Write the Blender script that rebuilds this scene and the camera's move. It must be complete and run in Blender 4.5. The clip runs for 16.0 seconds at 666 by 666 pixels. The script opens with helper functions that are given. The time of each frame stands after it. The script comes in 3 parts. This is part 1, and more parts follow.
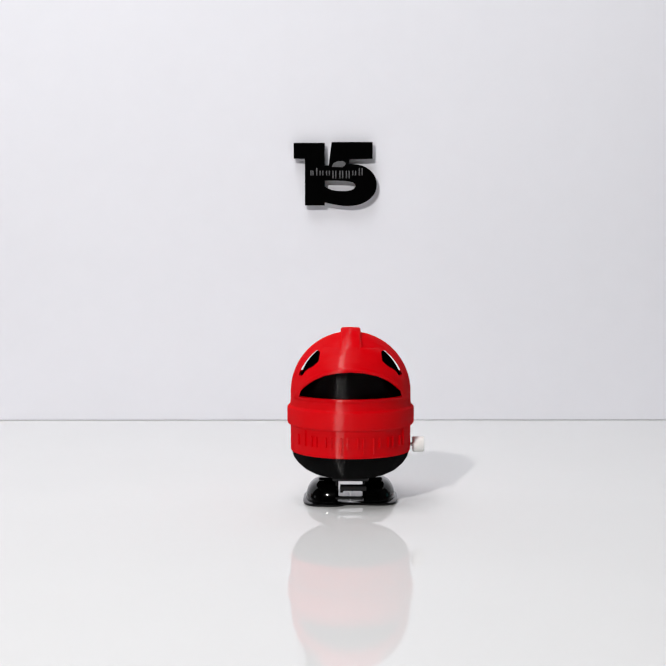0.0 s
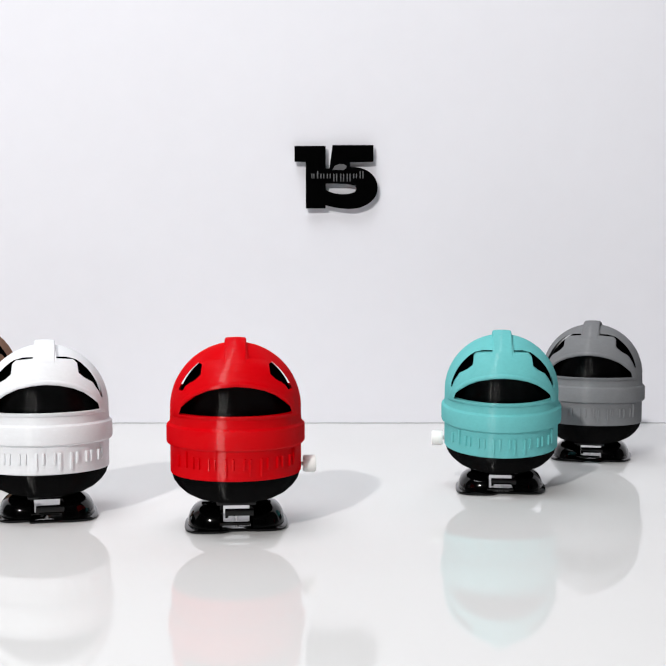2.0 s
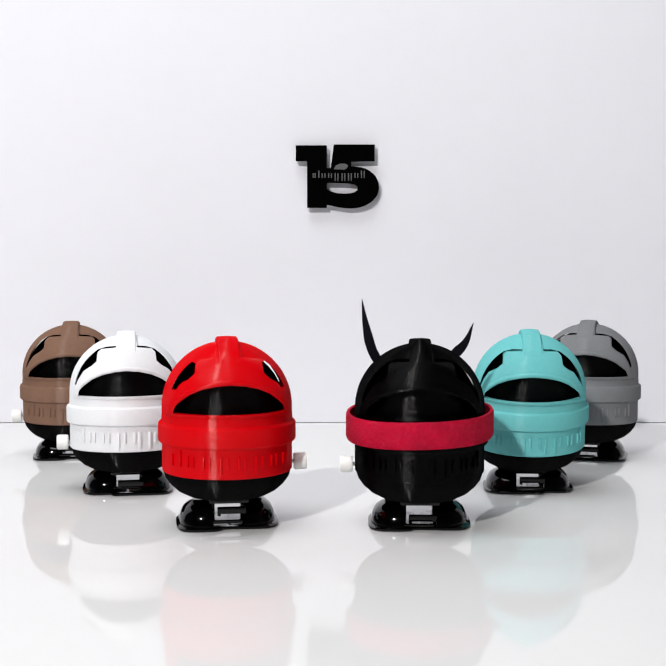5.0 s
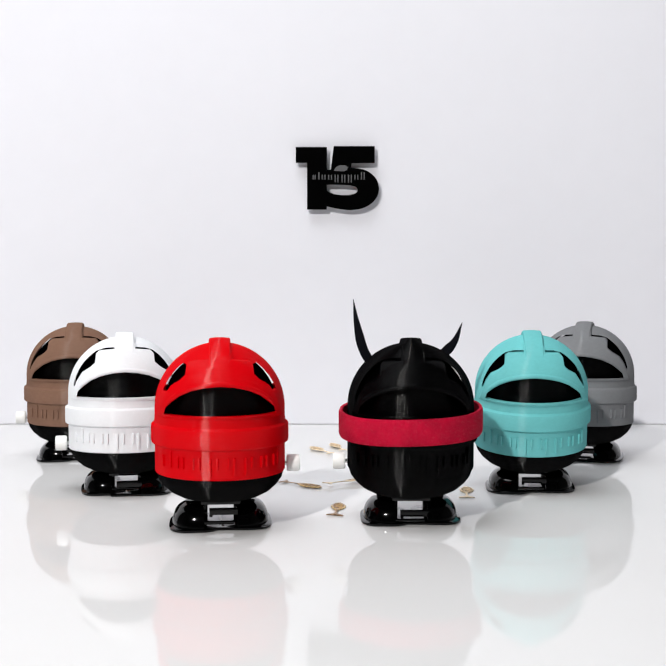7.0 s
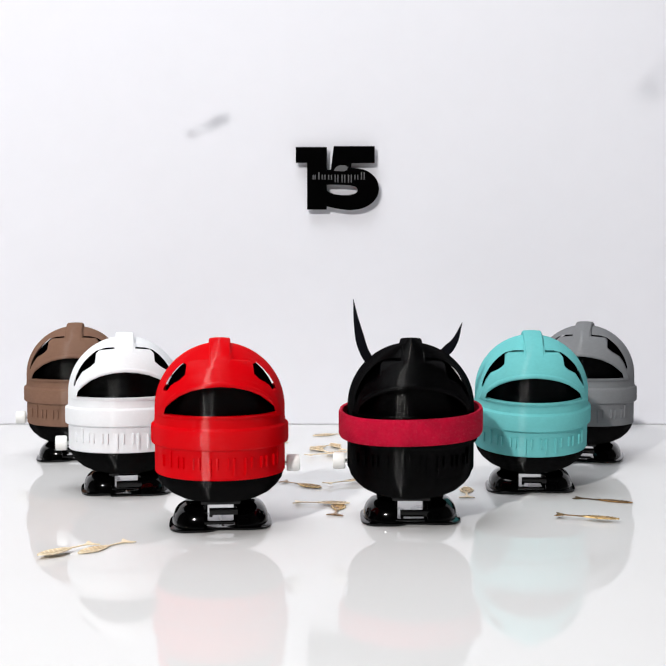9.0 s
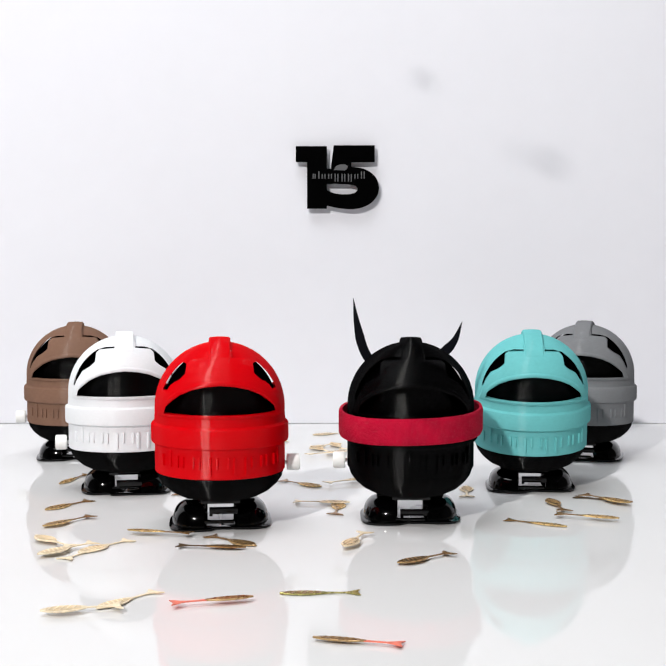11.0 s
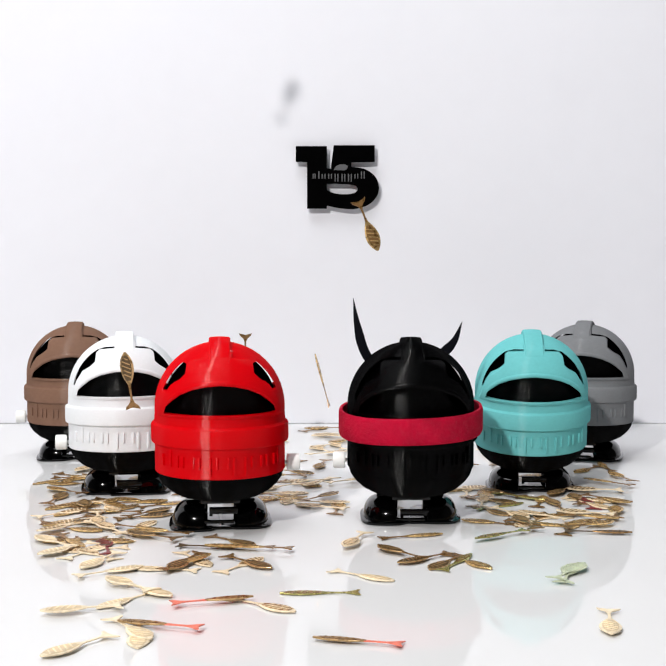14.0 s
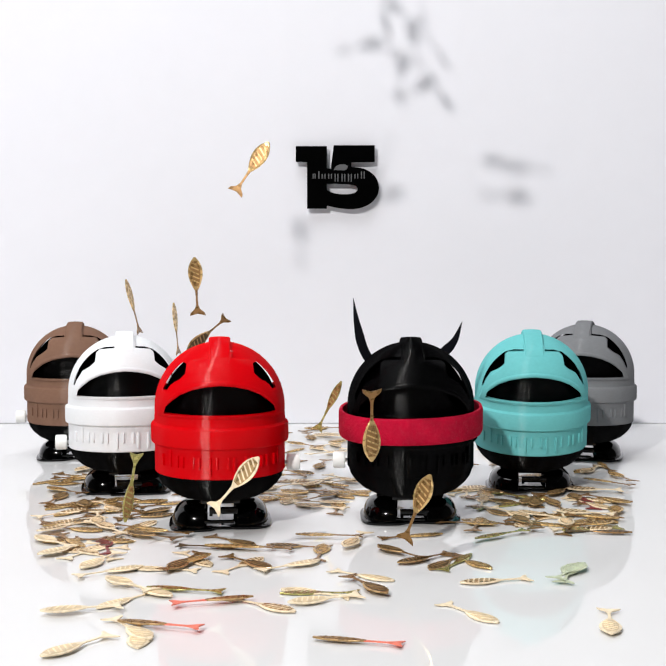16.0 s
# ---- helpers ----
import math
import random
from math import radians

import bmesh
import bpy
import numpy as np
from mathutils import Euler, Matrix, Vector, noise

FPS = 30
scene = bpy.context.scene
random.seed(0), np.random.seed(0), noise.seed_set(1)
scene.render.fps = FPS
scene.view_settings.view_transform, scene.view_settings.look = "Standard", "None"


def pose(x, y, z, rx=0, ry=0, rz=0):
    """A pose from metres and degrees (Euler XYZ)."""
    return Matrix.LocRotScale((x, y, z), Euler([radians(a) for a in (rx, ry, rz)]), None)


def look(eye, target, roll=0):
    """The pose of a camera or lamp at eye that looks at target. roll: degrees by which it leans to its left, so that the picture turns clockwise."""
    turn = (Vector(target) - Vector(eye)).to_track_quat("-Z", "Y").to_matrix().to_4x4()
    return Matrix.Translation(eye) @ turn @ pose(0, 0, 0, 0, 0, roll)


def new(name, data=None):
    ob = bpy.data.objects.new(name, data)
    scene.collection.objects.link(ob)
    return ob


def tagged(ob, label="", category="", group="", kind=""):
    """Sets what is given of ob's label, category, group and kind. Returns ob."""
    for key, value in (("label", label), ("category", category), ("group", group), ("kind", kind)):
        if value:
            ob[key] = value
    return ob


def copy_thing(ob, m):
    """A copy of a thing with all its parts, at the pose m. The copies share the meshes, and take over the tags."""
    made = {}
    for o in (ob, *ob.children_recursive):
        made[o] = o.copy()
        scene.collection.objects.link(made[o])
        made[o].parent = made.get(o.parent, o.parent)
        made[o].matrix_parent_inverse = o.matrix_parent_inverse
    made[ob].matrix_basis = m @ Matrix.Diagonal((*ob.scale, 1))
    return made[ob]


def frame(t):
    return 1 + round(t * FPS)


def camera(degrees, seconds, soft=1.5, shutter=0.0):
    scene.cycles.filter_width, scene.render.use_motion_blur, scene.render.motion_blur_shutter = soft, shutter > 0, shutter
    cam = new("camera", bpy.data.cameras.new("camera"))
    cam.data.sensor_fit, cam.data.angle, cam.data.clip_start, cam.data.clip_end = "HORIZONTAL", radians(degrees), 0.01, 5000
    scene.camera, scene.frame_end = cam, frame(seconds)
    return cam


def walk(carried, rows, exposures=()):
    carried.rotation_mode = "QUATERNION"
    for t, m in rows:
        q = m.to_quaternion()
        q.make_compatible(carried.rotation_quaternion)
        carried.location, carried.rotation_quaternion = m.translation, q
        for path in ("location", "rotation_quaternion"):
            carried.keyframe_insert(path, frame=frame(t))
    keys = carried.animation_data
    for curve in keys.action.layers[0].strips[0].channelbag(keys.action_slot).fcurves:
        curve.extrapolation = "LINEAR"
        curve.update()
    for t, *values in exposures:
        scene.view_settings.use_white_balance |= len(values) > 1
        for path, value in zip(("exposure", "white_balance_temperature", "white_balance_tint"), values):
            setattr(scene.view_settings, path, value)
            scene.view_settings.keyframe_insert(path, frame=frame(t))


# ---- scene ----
# A table-top stop-motion set: six wind-up toys on a glossy white board before a white wall.
cam = camera(31.28, 16.0, soft=1.6)
walk(cam, [
    (0, pose(0, 0, 0.118, 85.985, 0, -0.102)),
    (0.15, pose(0, 0, 0.118, 85.985, 0, -0.102)),
    (0.5, pose(0, 0, 0.118, 86.066, 0, -0.041)),
    (0.9, pose(0, 0, 0.118, 86.127, 0, -0.061)),
    (2.2, pose(0, 0, 0.118, 86.127, 0, -0.061)),
    (2.5, pose(0, 0, 0.118, 86.025, 0, -0.061)),
    (3.0, pose(0, 0, 0.118, 86.025, 0, -0.102)),
    (3.4, pose(0, 0, 0.118, 86.066, 0, 0.020)),
    (4.2, pose(0, 0, 0.118, 86.066, 0, 0.000)),
    (6.3, pose(0, 0, 0.118, 86.179, 0, 0.000)),
    (9.2, pose(0, 0, 0.118, 86.179, 0, 0.000)),
    (11.3, pose(0, 0, 0.118, 86.138, 0, 0.000)),
    (16, pose(0, 0, 0.118, 86.138, 0, 0.000)),
], exposures=[(0, -0.12), (1.0, -0.06), (2.5, -0.01), (4.2, 0.02), (6.3, 0.04), (16, 0.09)])

MM = 0.001
WALL_Y = 0.818

# ---- light: a bright white room, a key lamp high to the left of the camera, a soft box above ----
world = bpy.data.worlds.new("room_light")
world.use_nodes = True
scene.world = world
sky = world.node_tree.nodes["Background"]
sky.inputs[0].default_value = (0.90, 0.93, 1.0, 1)
sky.inputs[1].default_value = 0.09


def area_lamp(name, eye, target, size, power, colour):
    data = bpy.data.lights.new(name, "AREA")
    data.shape, data.size, data.energy, data.color = "DISK", size, power, colour
    lamp = new(name, data)
    lamp.matrix_world = look(eye, target)
    return lamp


area_lamp("key_lamp", (-0.60, -0.85, 0.98), (0.0, 0.62, 0.05), 0.055, 21.6, (1.0, 0.975, 0.95))
area_lamp("soft_box", (-0.22, 0.35, 1.15), (0.02, 0.60, 0.05), 0.75, 7.9, (0.96, 0.98, 1.0))


# ---- materials ----
def shader(name, colour, rough, metallic=0.0):
    mat = bpy.data.materials.new(name)
    mat.use_nodes = True
    tree = mat.node_tree
    bsdf = tree.nodes["Principled BSDF"]
    bsdf.inputs["Base Color"].default_value = (*colour, 1)
    bsdf.inputs["Roughness"].default_value = rough
    bsdf.inputs["Metallic"].default_value = metallic
    return mat, tree, bsdf


def vary(tree, bsdf, colour, scale, amount, stretch=(1, 1, 1), bump=0.0, bump_distance=0.0001, detail=4.0, rough=None):
    """Two-scale noise on the colour, with relief and gloss that follow the fine one."""
    nodes, links = tree.nodes, tree.links
    coord = nodes.new("ShaderNodeTexCoord")
    mapping = nodes.new("ShaderNodeMapping")
    mapping.inputs["Scale"].default_value = stretch
    links.new(coord.outputs["Object"], mapping.inputs["Vector"])
    fine = nodes.new("ShaderNodeTexNoise")
    fine.inputs["Scale"].default_value, fine.inputs["Detail"].default_value = scale, detail
    links.new(mapping.outputs[0], fine.inputs["Vector"])
    coarse = nodes.new("ShaderNodeTexNoise")
    coarse.inputs["Scale"].default_value, coarse.inputs["Detail"].default_value = scale * 0.13, 2.0
    links.new(coord.outputs["Object"], coarse.inputs["Vector"])
    both = nodes.new("ShaderNodeMath")
    both.operation = "ADD"
    links.new(fine.outputs[0], both.inputs[0])
    links.new(coarse.outputs[0], both.inputs[1])
    ramp = nodes.new("ShaderNodeMapRange")
    ramp.inputs["From Min"].default_value, ramp.inputs["From Max"].default_value = 0.6, 1.4
    ramp.inputs["To Min"].default_value, ramp.inputs["To Max"].default_value = 1 - amount, 1 + amount
    links.new(both.outputs[0], ramp.inputs["Value"])
    mix = nodes.new("ShaderNodeVectorMath")
    mix.operation = "SCALE"
    mix.inputs[0].default_value = colour
    links.new(ramp.outputs[0], mix.inputs["Scale"])
    links.new(mix.outputs[0], bsdf.inputs["Base Color"])
    if rough:
        gloss = nodes.new("ShaderNodeMapRange")
        gloss.inputs["From Min"].default_value, gloss.inputs["From Max"].default_value = 0.3, 0.7
        gloss.inputs["To Min"].default_value, gloss.inputs["To Max"].default_value = rough
        links.new(fine.outputs[0], gloss.inputs["Value"])
        links.new(gloss.outputs[0], bsdf.inputs["Roughness"])
    if bump:
        relief = nodes.new("ShaderNodeBump")
        relief.inputs["Strength"].default_value, relief.inputs["Distance"].default_value = bump, bump_distance
        links.new(fine.outputs[0], relief.inputs["Height"])
        links.new(relief.outputs[0], bsdf.inputs["Normal"])
    return fine


def printed_plastic(name, colour, rough, layer=0.2, amount=0.05, gloss=0.04):
    """3D-printed plastic: a matt body colour under a sheen that the level layers draw out upwards and downwards."""
    mat, tree, bsdf = shader(name, colour, 0.2)
    nodes, links = tree.nodes, tree.links
    grain = vary(tree, bsdf, colour, 700, amount, (0.9, 0.9, 1.5), rough=(0.14, 0.26))
    bsdf.inputs["Specular IOR Level"].default_value = 0.0
    coord = nodes.new("ShaderNodeTexCoord")
    ridges = nodes.new("ShaderNodeTexWave")
    ridges.bands_direction = "Z"
    ridges.inputs["Scale"].default_value = 640.0
    ridges.inputs["Distortion"].default_value = 2.5
    ridges.inputs["Detail"].default_value = 3.0
    ridges.inputs["Detail Scale"].default_value = 1.4
    links.new(coord.outputs["Object"], ridges.inputs["Vector"])
    relief = nodes.new("ShaderNodeBump")
    relief.inputs["Strength"].default_value, relief.inputs["Distance"].default_value = layer, 0.00010
    links.new(ridges.outputs["Fac"], relief.inputs["Height"])
    links.new(relief.outputs[0], bsdf.inputs["Normal"])
    sheen = nodes.new("ShaderNodeBsdfAnisotropic")
    sheen.inputs["Color"].default_value = (gloss, gloss, gloss, 1)
    sheen.inputs["Anisotropy"].default_value = 0.96
    links.new(relief.outputs[0], sheen.inputs["Normal"])
    uneven = nodes.new("ShaderNodeMapRange")
    uneven.inputs["From Min"].default_value, uneven.inputs["From Max"].default_value = 0.3, 0.7
    uneven.inputs["To Min"].default_value, uneven.inputs["To Max"].default_value = rough * 0.82, rough * 1.2
    links.new(grain.outputs[0], uneven.inputs["Value"])
    links.new(uneven.outputs[0], sheen.inputs["Roughness"])
    tangent = nodes.new("ShaderNodeTangent")
    tangent.direction_type, tangent.axis = "RADIAL", "Z"
    links.new(tangent.outputs[0], sheen.inputs["Tangent"])
    both = nodes.new("ShaderNodeAddShader")
    links.new(bsdf.outputs[0], both.inputs[0])
    links.new(sheen.outputs[0], both.inputs[1])
    links.new(both.outputs[0], nodes["Material Output"].inputs["Surface"])
    return mat


def plain(name, colour, rough, scale=300, amount=0.06, bump=0.1, metallic=0.0, gloss=0.5):
    mat, tree, bsdf = shader(name, colour, rough, metallic)
    bsdf.inputs["Specular IOR Level"].default_value = gloss
    vary(tree, bsdf, colour, scale, amount, bump=bump, bump_distance=0.00005, rough=(rough * 0.82, rough * 1.25))
    return mat


RED = printed_plastic("red_print", (0.60, 0.0004, 0.003), 0.25, 0.4, 0.03, 0.028)
TEAL = printed_plastic("teal_print", (0.15, 0.51, 0.52), 0.31, 0.35, 0.05, 0.018)
GREY = printed_plastic("grey_print", (0.20, 0.205, 0.215), 0.30, 0.4, 0.06, 0.016)
WHITE = printed_plastic("white_print", (0.79, 0.805, 0.83), 0.32, 0.3, 0.025, 0.018)
BROWN = printed_plastic("brown_print", (0.205, 0.115, 0.079), 0.30, 0.4, 0.08, 0.018)
BLACK = printed_plastic("black_print", (0.0005, 0.0005, 0.0006), 0.22, 0.6, 0.2, 0.013)
LINER = printed_plastic("black_liner", (0.0004, 0.0004, 0.0005), 0.19, 0.7, 0.2, 0.015)
GLOSS = plain("gloss_black", (0.0006, 0.0006, 0.0007), 0.09, 200, 0.2, 0.05, gloss=0.36)
KNOB = plain("white_nylon", (0.86, 0.86, 0.84), 0.38)
STEEL = plain("steel_pin", (0.6, 0.6, 0.6), 0.3, metallic=1.0)
RIBBON = plain("black_card", (0.0025, 0.003, 0.006), 0.5, 500, 0.2, 0.2, gloss=0.12)
SIGN = plain("black_acrylic", (0.0006, 0.0006, 0.0007), 0.4, 250, 0.2, 0.05, gloss=0.01)
INK = plain("grey_ink", (0.085, 0.085, 0.09), 0.5)
SPACER = plain("sign_spacer", (0.5, 0.5, 0.48), 0.6)

FELT, tree, bsdf = shader("crimson_felt", (0.43, 0.002, 0.026), 0.95)
vary(tree, bsdf, (0.43, 0.002, 0.026), 900, 0.35, bump=0.9, bump_distance=0.0006)
bsdf.inputs["Specular IOR Level"].default_value = 0.1
lint = tree.nodes.new("ShaderNodeTexNoise")
lint.inputs["Scale"].default_value, lint.inputs["Detail"].default_value = 1100.0, 1.0
flecks = tree.nodes.new("ShaderNodeMapRange")
flecks.inputs["From Min"].default_value, flecks.inputs["From Max"].default_value = 0.66, 0.74
tree.links.new(lint.outputs[0], flecks.inputs["Value"])
flecked = tree.nodes.new("ShaderNodeMix")
flecked.data_type = "RGBA"
tree.links.new(flecks.outputs[0], flecked.inputs[0])
tree.links.new(bsdf.inputs["Base Color"].links[0].from_socket, flecked.inputs[6])
flecked.inputs[7].default_value = (0.75, 0.22, 0.28, 1)
tree.links.new(flecked.outputs[2], bsdf.inputs["Base Color"])

BOARD, tree, bsdf = shader("white_gloss_board", (0.775, 0.775, 0.775), 0.035)
vary(tree, bsdf, (0.775, 0.775, 0.775), 14, 0.012, bump=0.02, bump_distance=0.0003, rough=(0.02, 0.06))
bsdf.inputs["Specular IOR Level"].default_value = 0.30
PAPER, tree, bsdf = shader("white_wall", (0.815, 0.815, 0.865), 0.75)
vary(tree, bsdf, (0.815, 0.815, 0.865), 60, 0.012, bump=0.05, bump_distance=0.0002)


# ---- mesh helpers (millimetres in, metres out) ----
def mesh_from(bm, name, smooth=35):
    bmesh.ops.recalc_face_normals(bm, faces=bm.faces)
    bm.transform(Matrix.Scale(MM, 4))
    data = bpy.data.meshes.new(name)
    bm.to_mesh(data)
    bm.free()
    finish(data, smooth)
    return data


def finish(data, smooth=35):
    data.shade_smooth()
    data.set_sharp_from_angle(angle=radians(smooth))


def part(name, source, material, parent, label=""):
    """Links a bmesh, or a mesh that is already made, as one mesh object under its thing."""
    data = mesh_from(source, name) if isinstance(source, bmesh.types.BMesh) else source
    if material:
        data.materials.clear()
        data.materials.append(material)
    ob = new(name, data)
    ob.parent = parent
    return tagged(ob, label)


def lathe(profile, steps=96, closed=False):
    """Turns (radius, height) round the z axis; closed joins the last point to the first."""
    bm = bmesh.new()
    rings = []
    for r, z in profile:
        if r < 1e-6:
            rings.append([bm.verts.new((0, 0, z))])
        else:
            rings.append([bm.verts.new((r * math.cos(a), r * math.sin(a), z)) for a in (2 * math.pi * i / steps for i in range(steps))])
    pairs = list(zip(rings, rings[1:])) + ([(rings[-1], rings[0])] if closed else [])
    for low, high in pairs:
        for i in range(steps):
            j = (i + 1) % steps
            loop = []
            for v in (low[i % len(low)], low[j % len(low)], high[j % len(high)], high[i % len(high)]):
                if v not in loop:
                    loop.append(v)
            if len(loop) > 2:
                bm.faces.new(loop)
    return bm


def arc(cx, cz, r, a0, a1, n):
    return [(cx + r * math.cos(radians(a0 + (a1 - a0) * i / n)), cz + r * math.sin(radians(a0 + (a1 - a0) * i / n))) for i in range(n + 1)]


def prism(points, y0, y1):
    """A prism that stands on the outline (x, z) and runs along y."""
    bm = bmesh.new()
    a = [bm.verts.new((x, y0, z)) for x, z in points]
    b = [bm.verts.new((x, y1, z)) for x, z in points]
    n = len(points)
    bm.faces.new(a)
    bm.faces.new(b[::-1])
    for i in range(n):
        bm.faces.new((a[i], b[i], b[(i + 1) % n], a[(i + 1) % n]))
    return bm


def carve(bm, cuts, name, bevel=0.0):
    """Cuts the (bmesh, operation) pairs out of a bmesh and returns the finished mesh."""
    ob = new(name, mesh_from(bm, name))
    tools = []
    for tool, operation in cuts:
        cutter = new("cutter", mesh_from(tool, "cutter"))
        tools.append(cutter)
        mod = ob.modifiers.new("cut", "BOOLEAN")
        mod.object, mod.operation, mod.solver = cutter, operation, "EXACT"
    if bevel:
        mod = ob.modifiers.new("edge", "BEVEL")
        mod.width, mod.segments, mod.limit_method, mod.angle_limit = bevel * MM, 2, "ANGLE", radians(50)
    bpy.context.view_layer.update()
    data = bpy.data.meshes.new_from_object(ob.evaluated_get(bpy.context.evaluated_depsgraph_get()))
    for o in [ob, *tools]:
        bpy.data.objects.remove(o)
    finish(data, 30)
    return data


def box(bm, x0, x1, y0, y1, z0, z1, bevel=0.0):
    made = bmesh.ops.create_cube(bm, size=1)["verts"]
    for v in made:
        v.co = Vector(((x0 + x1) / 2 + v.co.x * (x1 - x0), (y0 + y1) / 2 + v.co.y * (y1 - y0), (z0 + z1) / 2 + v.co.z * (z1 - z0)))
    if bevel:
        edges = list({e for v in made for e in v.link_edges})
        bmesh.ops.bevel(bm, geom=edges, offset=bevel, segments=2, affect="EDGES", profile=0.6)
    return bm


def rod(bm, x0, x1, r, y, z, steps=20, bevel=0.0):
    """A round bar along x."""
    made = bmesh.ops.create_cone(bm, segments=steps, radius1=r, radius2=r, depth=x1 - x0, cap_ends=True)["verts"]
    if bevel:
        edges = list({e for v in made for e in v.link_edges if abs(e.verts[0].co.z - e.verts[1].co.z) < 1e-6})
        made = [g for g in bmesh.ops.bevel(bm, geom=edges, offset=bevel, segments=2, affect="EDGES")["verts"]]
    turn = Matrix.Translation(((x0 + x1) / 2, y, z)) @ Matrix.Rotation(math.pi / 2, 4, "Y")
    bmesh.ops.transform(bm, matrix=turn, verts=bm.verts)
    return bm


# ---- the set ----
def flat_box(name, x0, x1, y0, y1, z0, z1, material, label, category, kind="structure"):
    bm = bmesh.new()
    box(bm, x0, x1, y0, y1, z0, z1)
    data = mesh_from(bm, name)
    data.materials.append(material)
    return tagged(new(name, data), label, category, kind=kind)


flat_box("floor", -900, 900, -300, WALL_Y * 1000 + 30, -18, 0, BOARD, "glossy white board table surface with soft reflections", "table top")
flat_box("wall_back", -900, 900, WALL_Y * 1000, WALL_Y * 1000 + 20, 0.35, 900, PAPER, "smooth matt white backdrop wall behind the toys", "wall")

# the plain room that closes the place round the table
ROOM = plain("room_paint", (0.12, 0.12, 0.125), 0.8, 8, 0.03, 0.05)
flat_box("room_floor", -2000, 2000, -2200, 1900, -780, -750, ROOM, "plain dark grey room floor below the table", "floor")
flat_box("ceiling", -2000, 2000, -2200, 1900, 1750, 1780, ROOM, "plain dark grey room ceiling", "ceiling")
flat_box("wall_left", -2030, -2000, -2200, 1900, -750, 1750, ROOM, "plain dark grey room wall", "wall")
flat_box("wall_right", 2000, 2030, -2200, 1900, -750, 1750, ROOM, "plain dark grey room wall", "wall")
flat_box("wall_rear", -2000, 2000, -2230, -2200, -750, 1750, ROOM, "plain dark grey room wall", "wall")
flat_box("wall_far", -2000, 2000, 1900, 1930, -750, 1750, ROOM, "plain dark grey room wall", "wall")

# ---- the wind-up toys ----
VISOR = [(-23.4, 51.2), (23.4, 51.2), (22.6, 54.2), (20.6, 56.8), (17, 59.6), (12, 61.9), (6, 63.3), (0, 63.8),
         (-6, 63.3), (-12, 61.9), (-17, 59.6), (-20.6, 56.8), (-22.6, 54.2)]
def rim_arc(a0, a1, n):
    """The windows' outer edge, which follows the dome inside its rim."""
    return [(25.3 * math.cos(radians(a0 + (a1 - a0) * i / n)), 52 + 25.3 * math.sin(radians(a0 + (a1 - a0) * i / n))) for i in range(n + 1)]


WINDOW = [(13.7, 71.6), (13.9, 67.6), (15.6, 65.6), (19.2, 63.8), (22.0, 60.4)] + rim_arc(20, 53, 8)
WIDE_WINDOW = [(5, 74.2), (12.3, 73.4), (13.8, 71.8), (14.2, 67.8), (16.6, 65.6), (20.6, 63.0), (23.0, 59.2), (24.2, 56.0)] + rim_arc(10, 58, 10) + [(9.5, 74.7), (5, 75.0)]
PLATE_EDGE = [(5, 77), (5, 74.2), (12.2, 73.5), (13.8, 72), (14.3, 67.8), (16.7, 65.5), (20.6, 62.9), (23.2, 59.0), (24.9, 54.4), (26.2, 49.9)]


def mirrored(points):
    return [(-x, z) for x, z in points[::-1]]


def shell_mesh(window):
    profile = [(27.6, 24.6), (28, 25.1), (28, 36.9), (28.9, 37.2), (29.45, 37.7), (29.6, 38.5), (29.6, 44.6), (29.4, 45.3), (28.8, 45.8),
               (28.3, 46.2), (28.15, 47.0), (28.0, 49.4)]
    profile += arc(0, 52, 28, 0, 90, 30)[:-1] + [(0, 80)]
    profile += [(0, 77.9)] + arc(0, 52, 25.9, 90, 0, 24)[1:] + [(25.9, 24.6)]
    cuts = [(prism(VISOR, -45, -5), "DIFFERENCE"), (prism(window, -45, 45), "DIFFERENCE"), (prism(mirrored(window), -45, 45), "DIFFERENCE")]
    return carve(lathe(profile, 128, closed=True), cuts, "shell", 0.35)


def plate_mesh():
    profile = [(27.4, 49.6), (28.4, 49.6), (29.1, 51)] + arc(0, 52, 29.6, 4, 90, 30)[:-1] + [(0, 81.6), (0, 79.7)] + arc(0, 52, 27.7, 90, 0, 28)[1:]
    cuts = [(prism(PLATE_EDGE + mirrored(PLATE_EDGE), -45, -3), "INTERSECT"), (prism(VISOR, -46, -4), "DIFFERENCE")]
    return carve(lathe(profile, 128, closed=True), cuts, "face_plate", 0.6)


def strap_bmesh():
    """The band over the crown: it rises out of the face plate and runs down the back."""
    bm = bmesh.new()
    n, rows = 60, []
    section = [(-4.6, -2.2), (-4.6, -0.5), (-4.1, 0.0), (-2, 0.0), (0, 0.0), (2, 0.0), (4.1, 0.0), (4.6, -0.5), (4.6, -2.2)]
    for i in range(n + 1):
        a = radians(40 + (174 - 40) * i / n)
        rise = 29.3 + 0.7 * min(1.0, i / 4.0) - 1.2 * max(0.0, (i - n + 4) / 4.0)
        row = []
        for x, drop in section:
            r = math.sqrt(rise * rise - x * x) + drop
            row.append(bm.verts.new((x, -r * math.cos(a), 52 + r * math.sin(a))))
        rows.append(row)
    for a, b in zip(rows, rows[1:]):
        for k in range(len(section)):
            m = (k + 1) % len(section)
            bm.faces.new((a[k], a[m], b[m], b[k]))
    bm.faces.new(rows[0][::-1])
    bm.faces.new(rows[-1])
    return bm


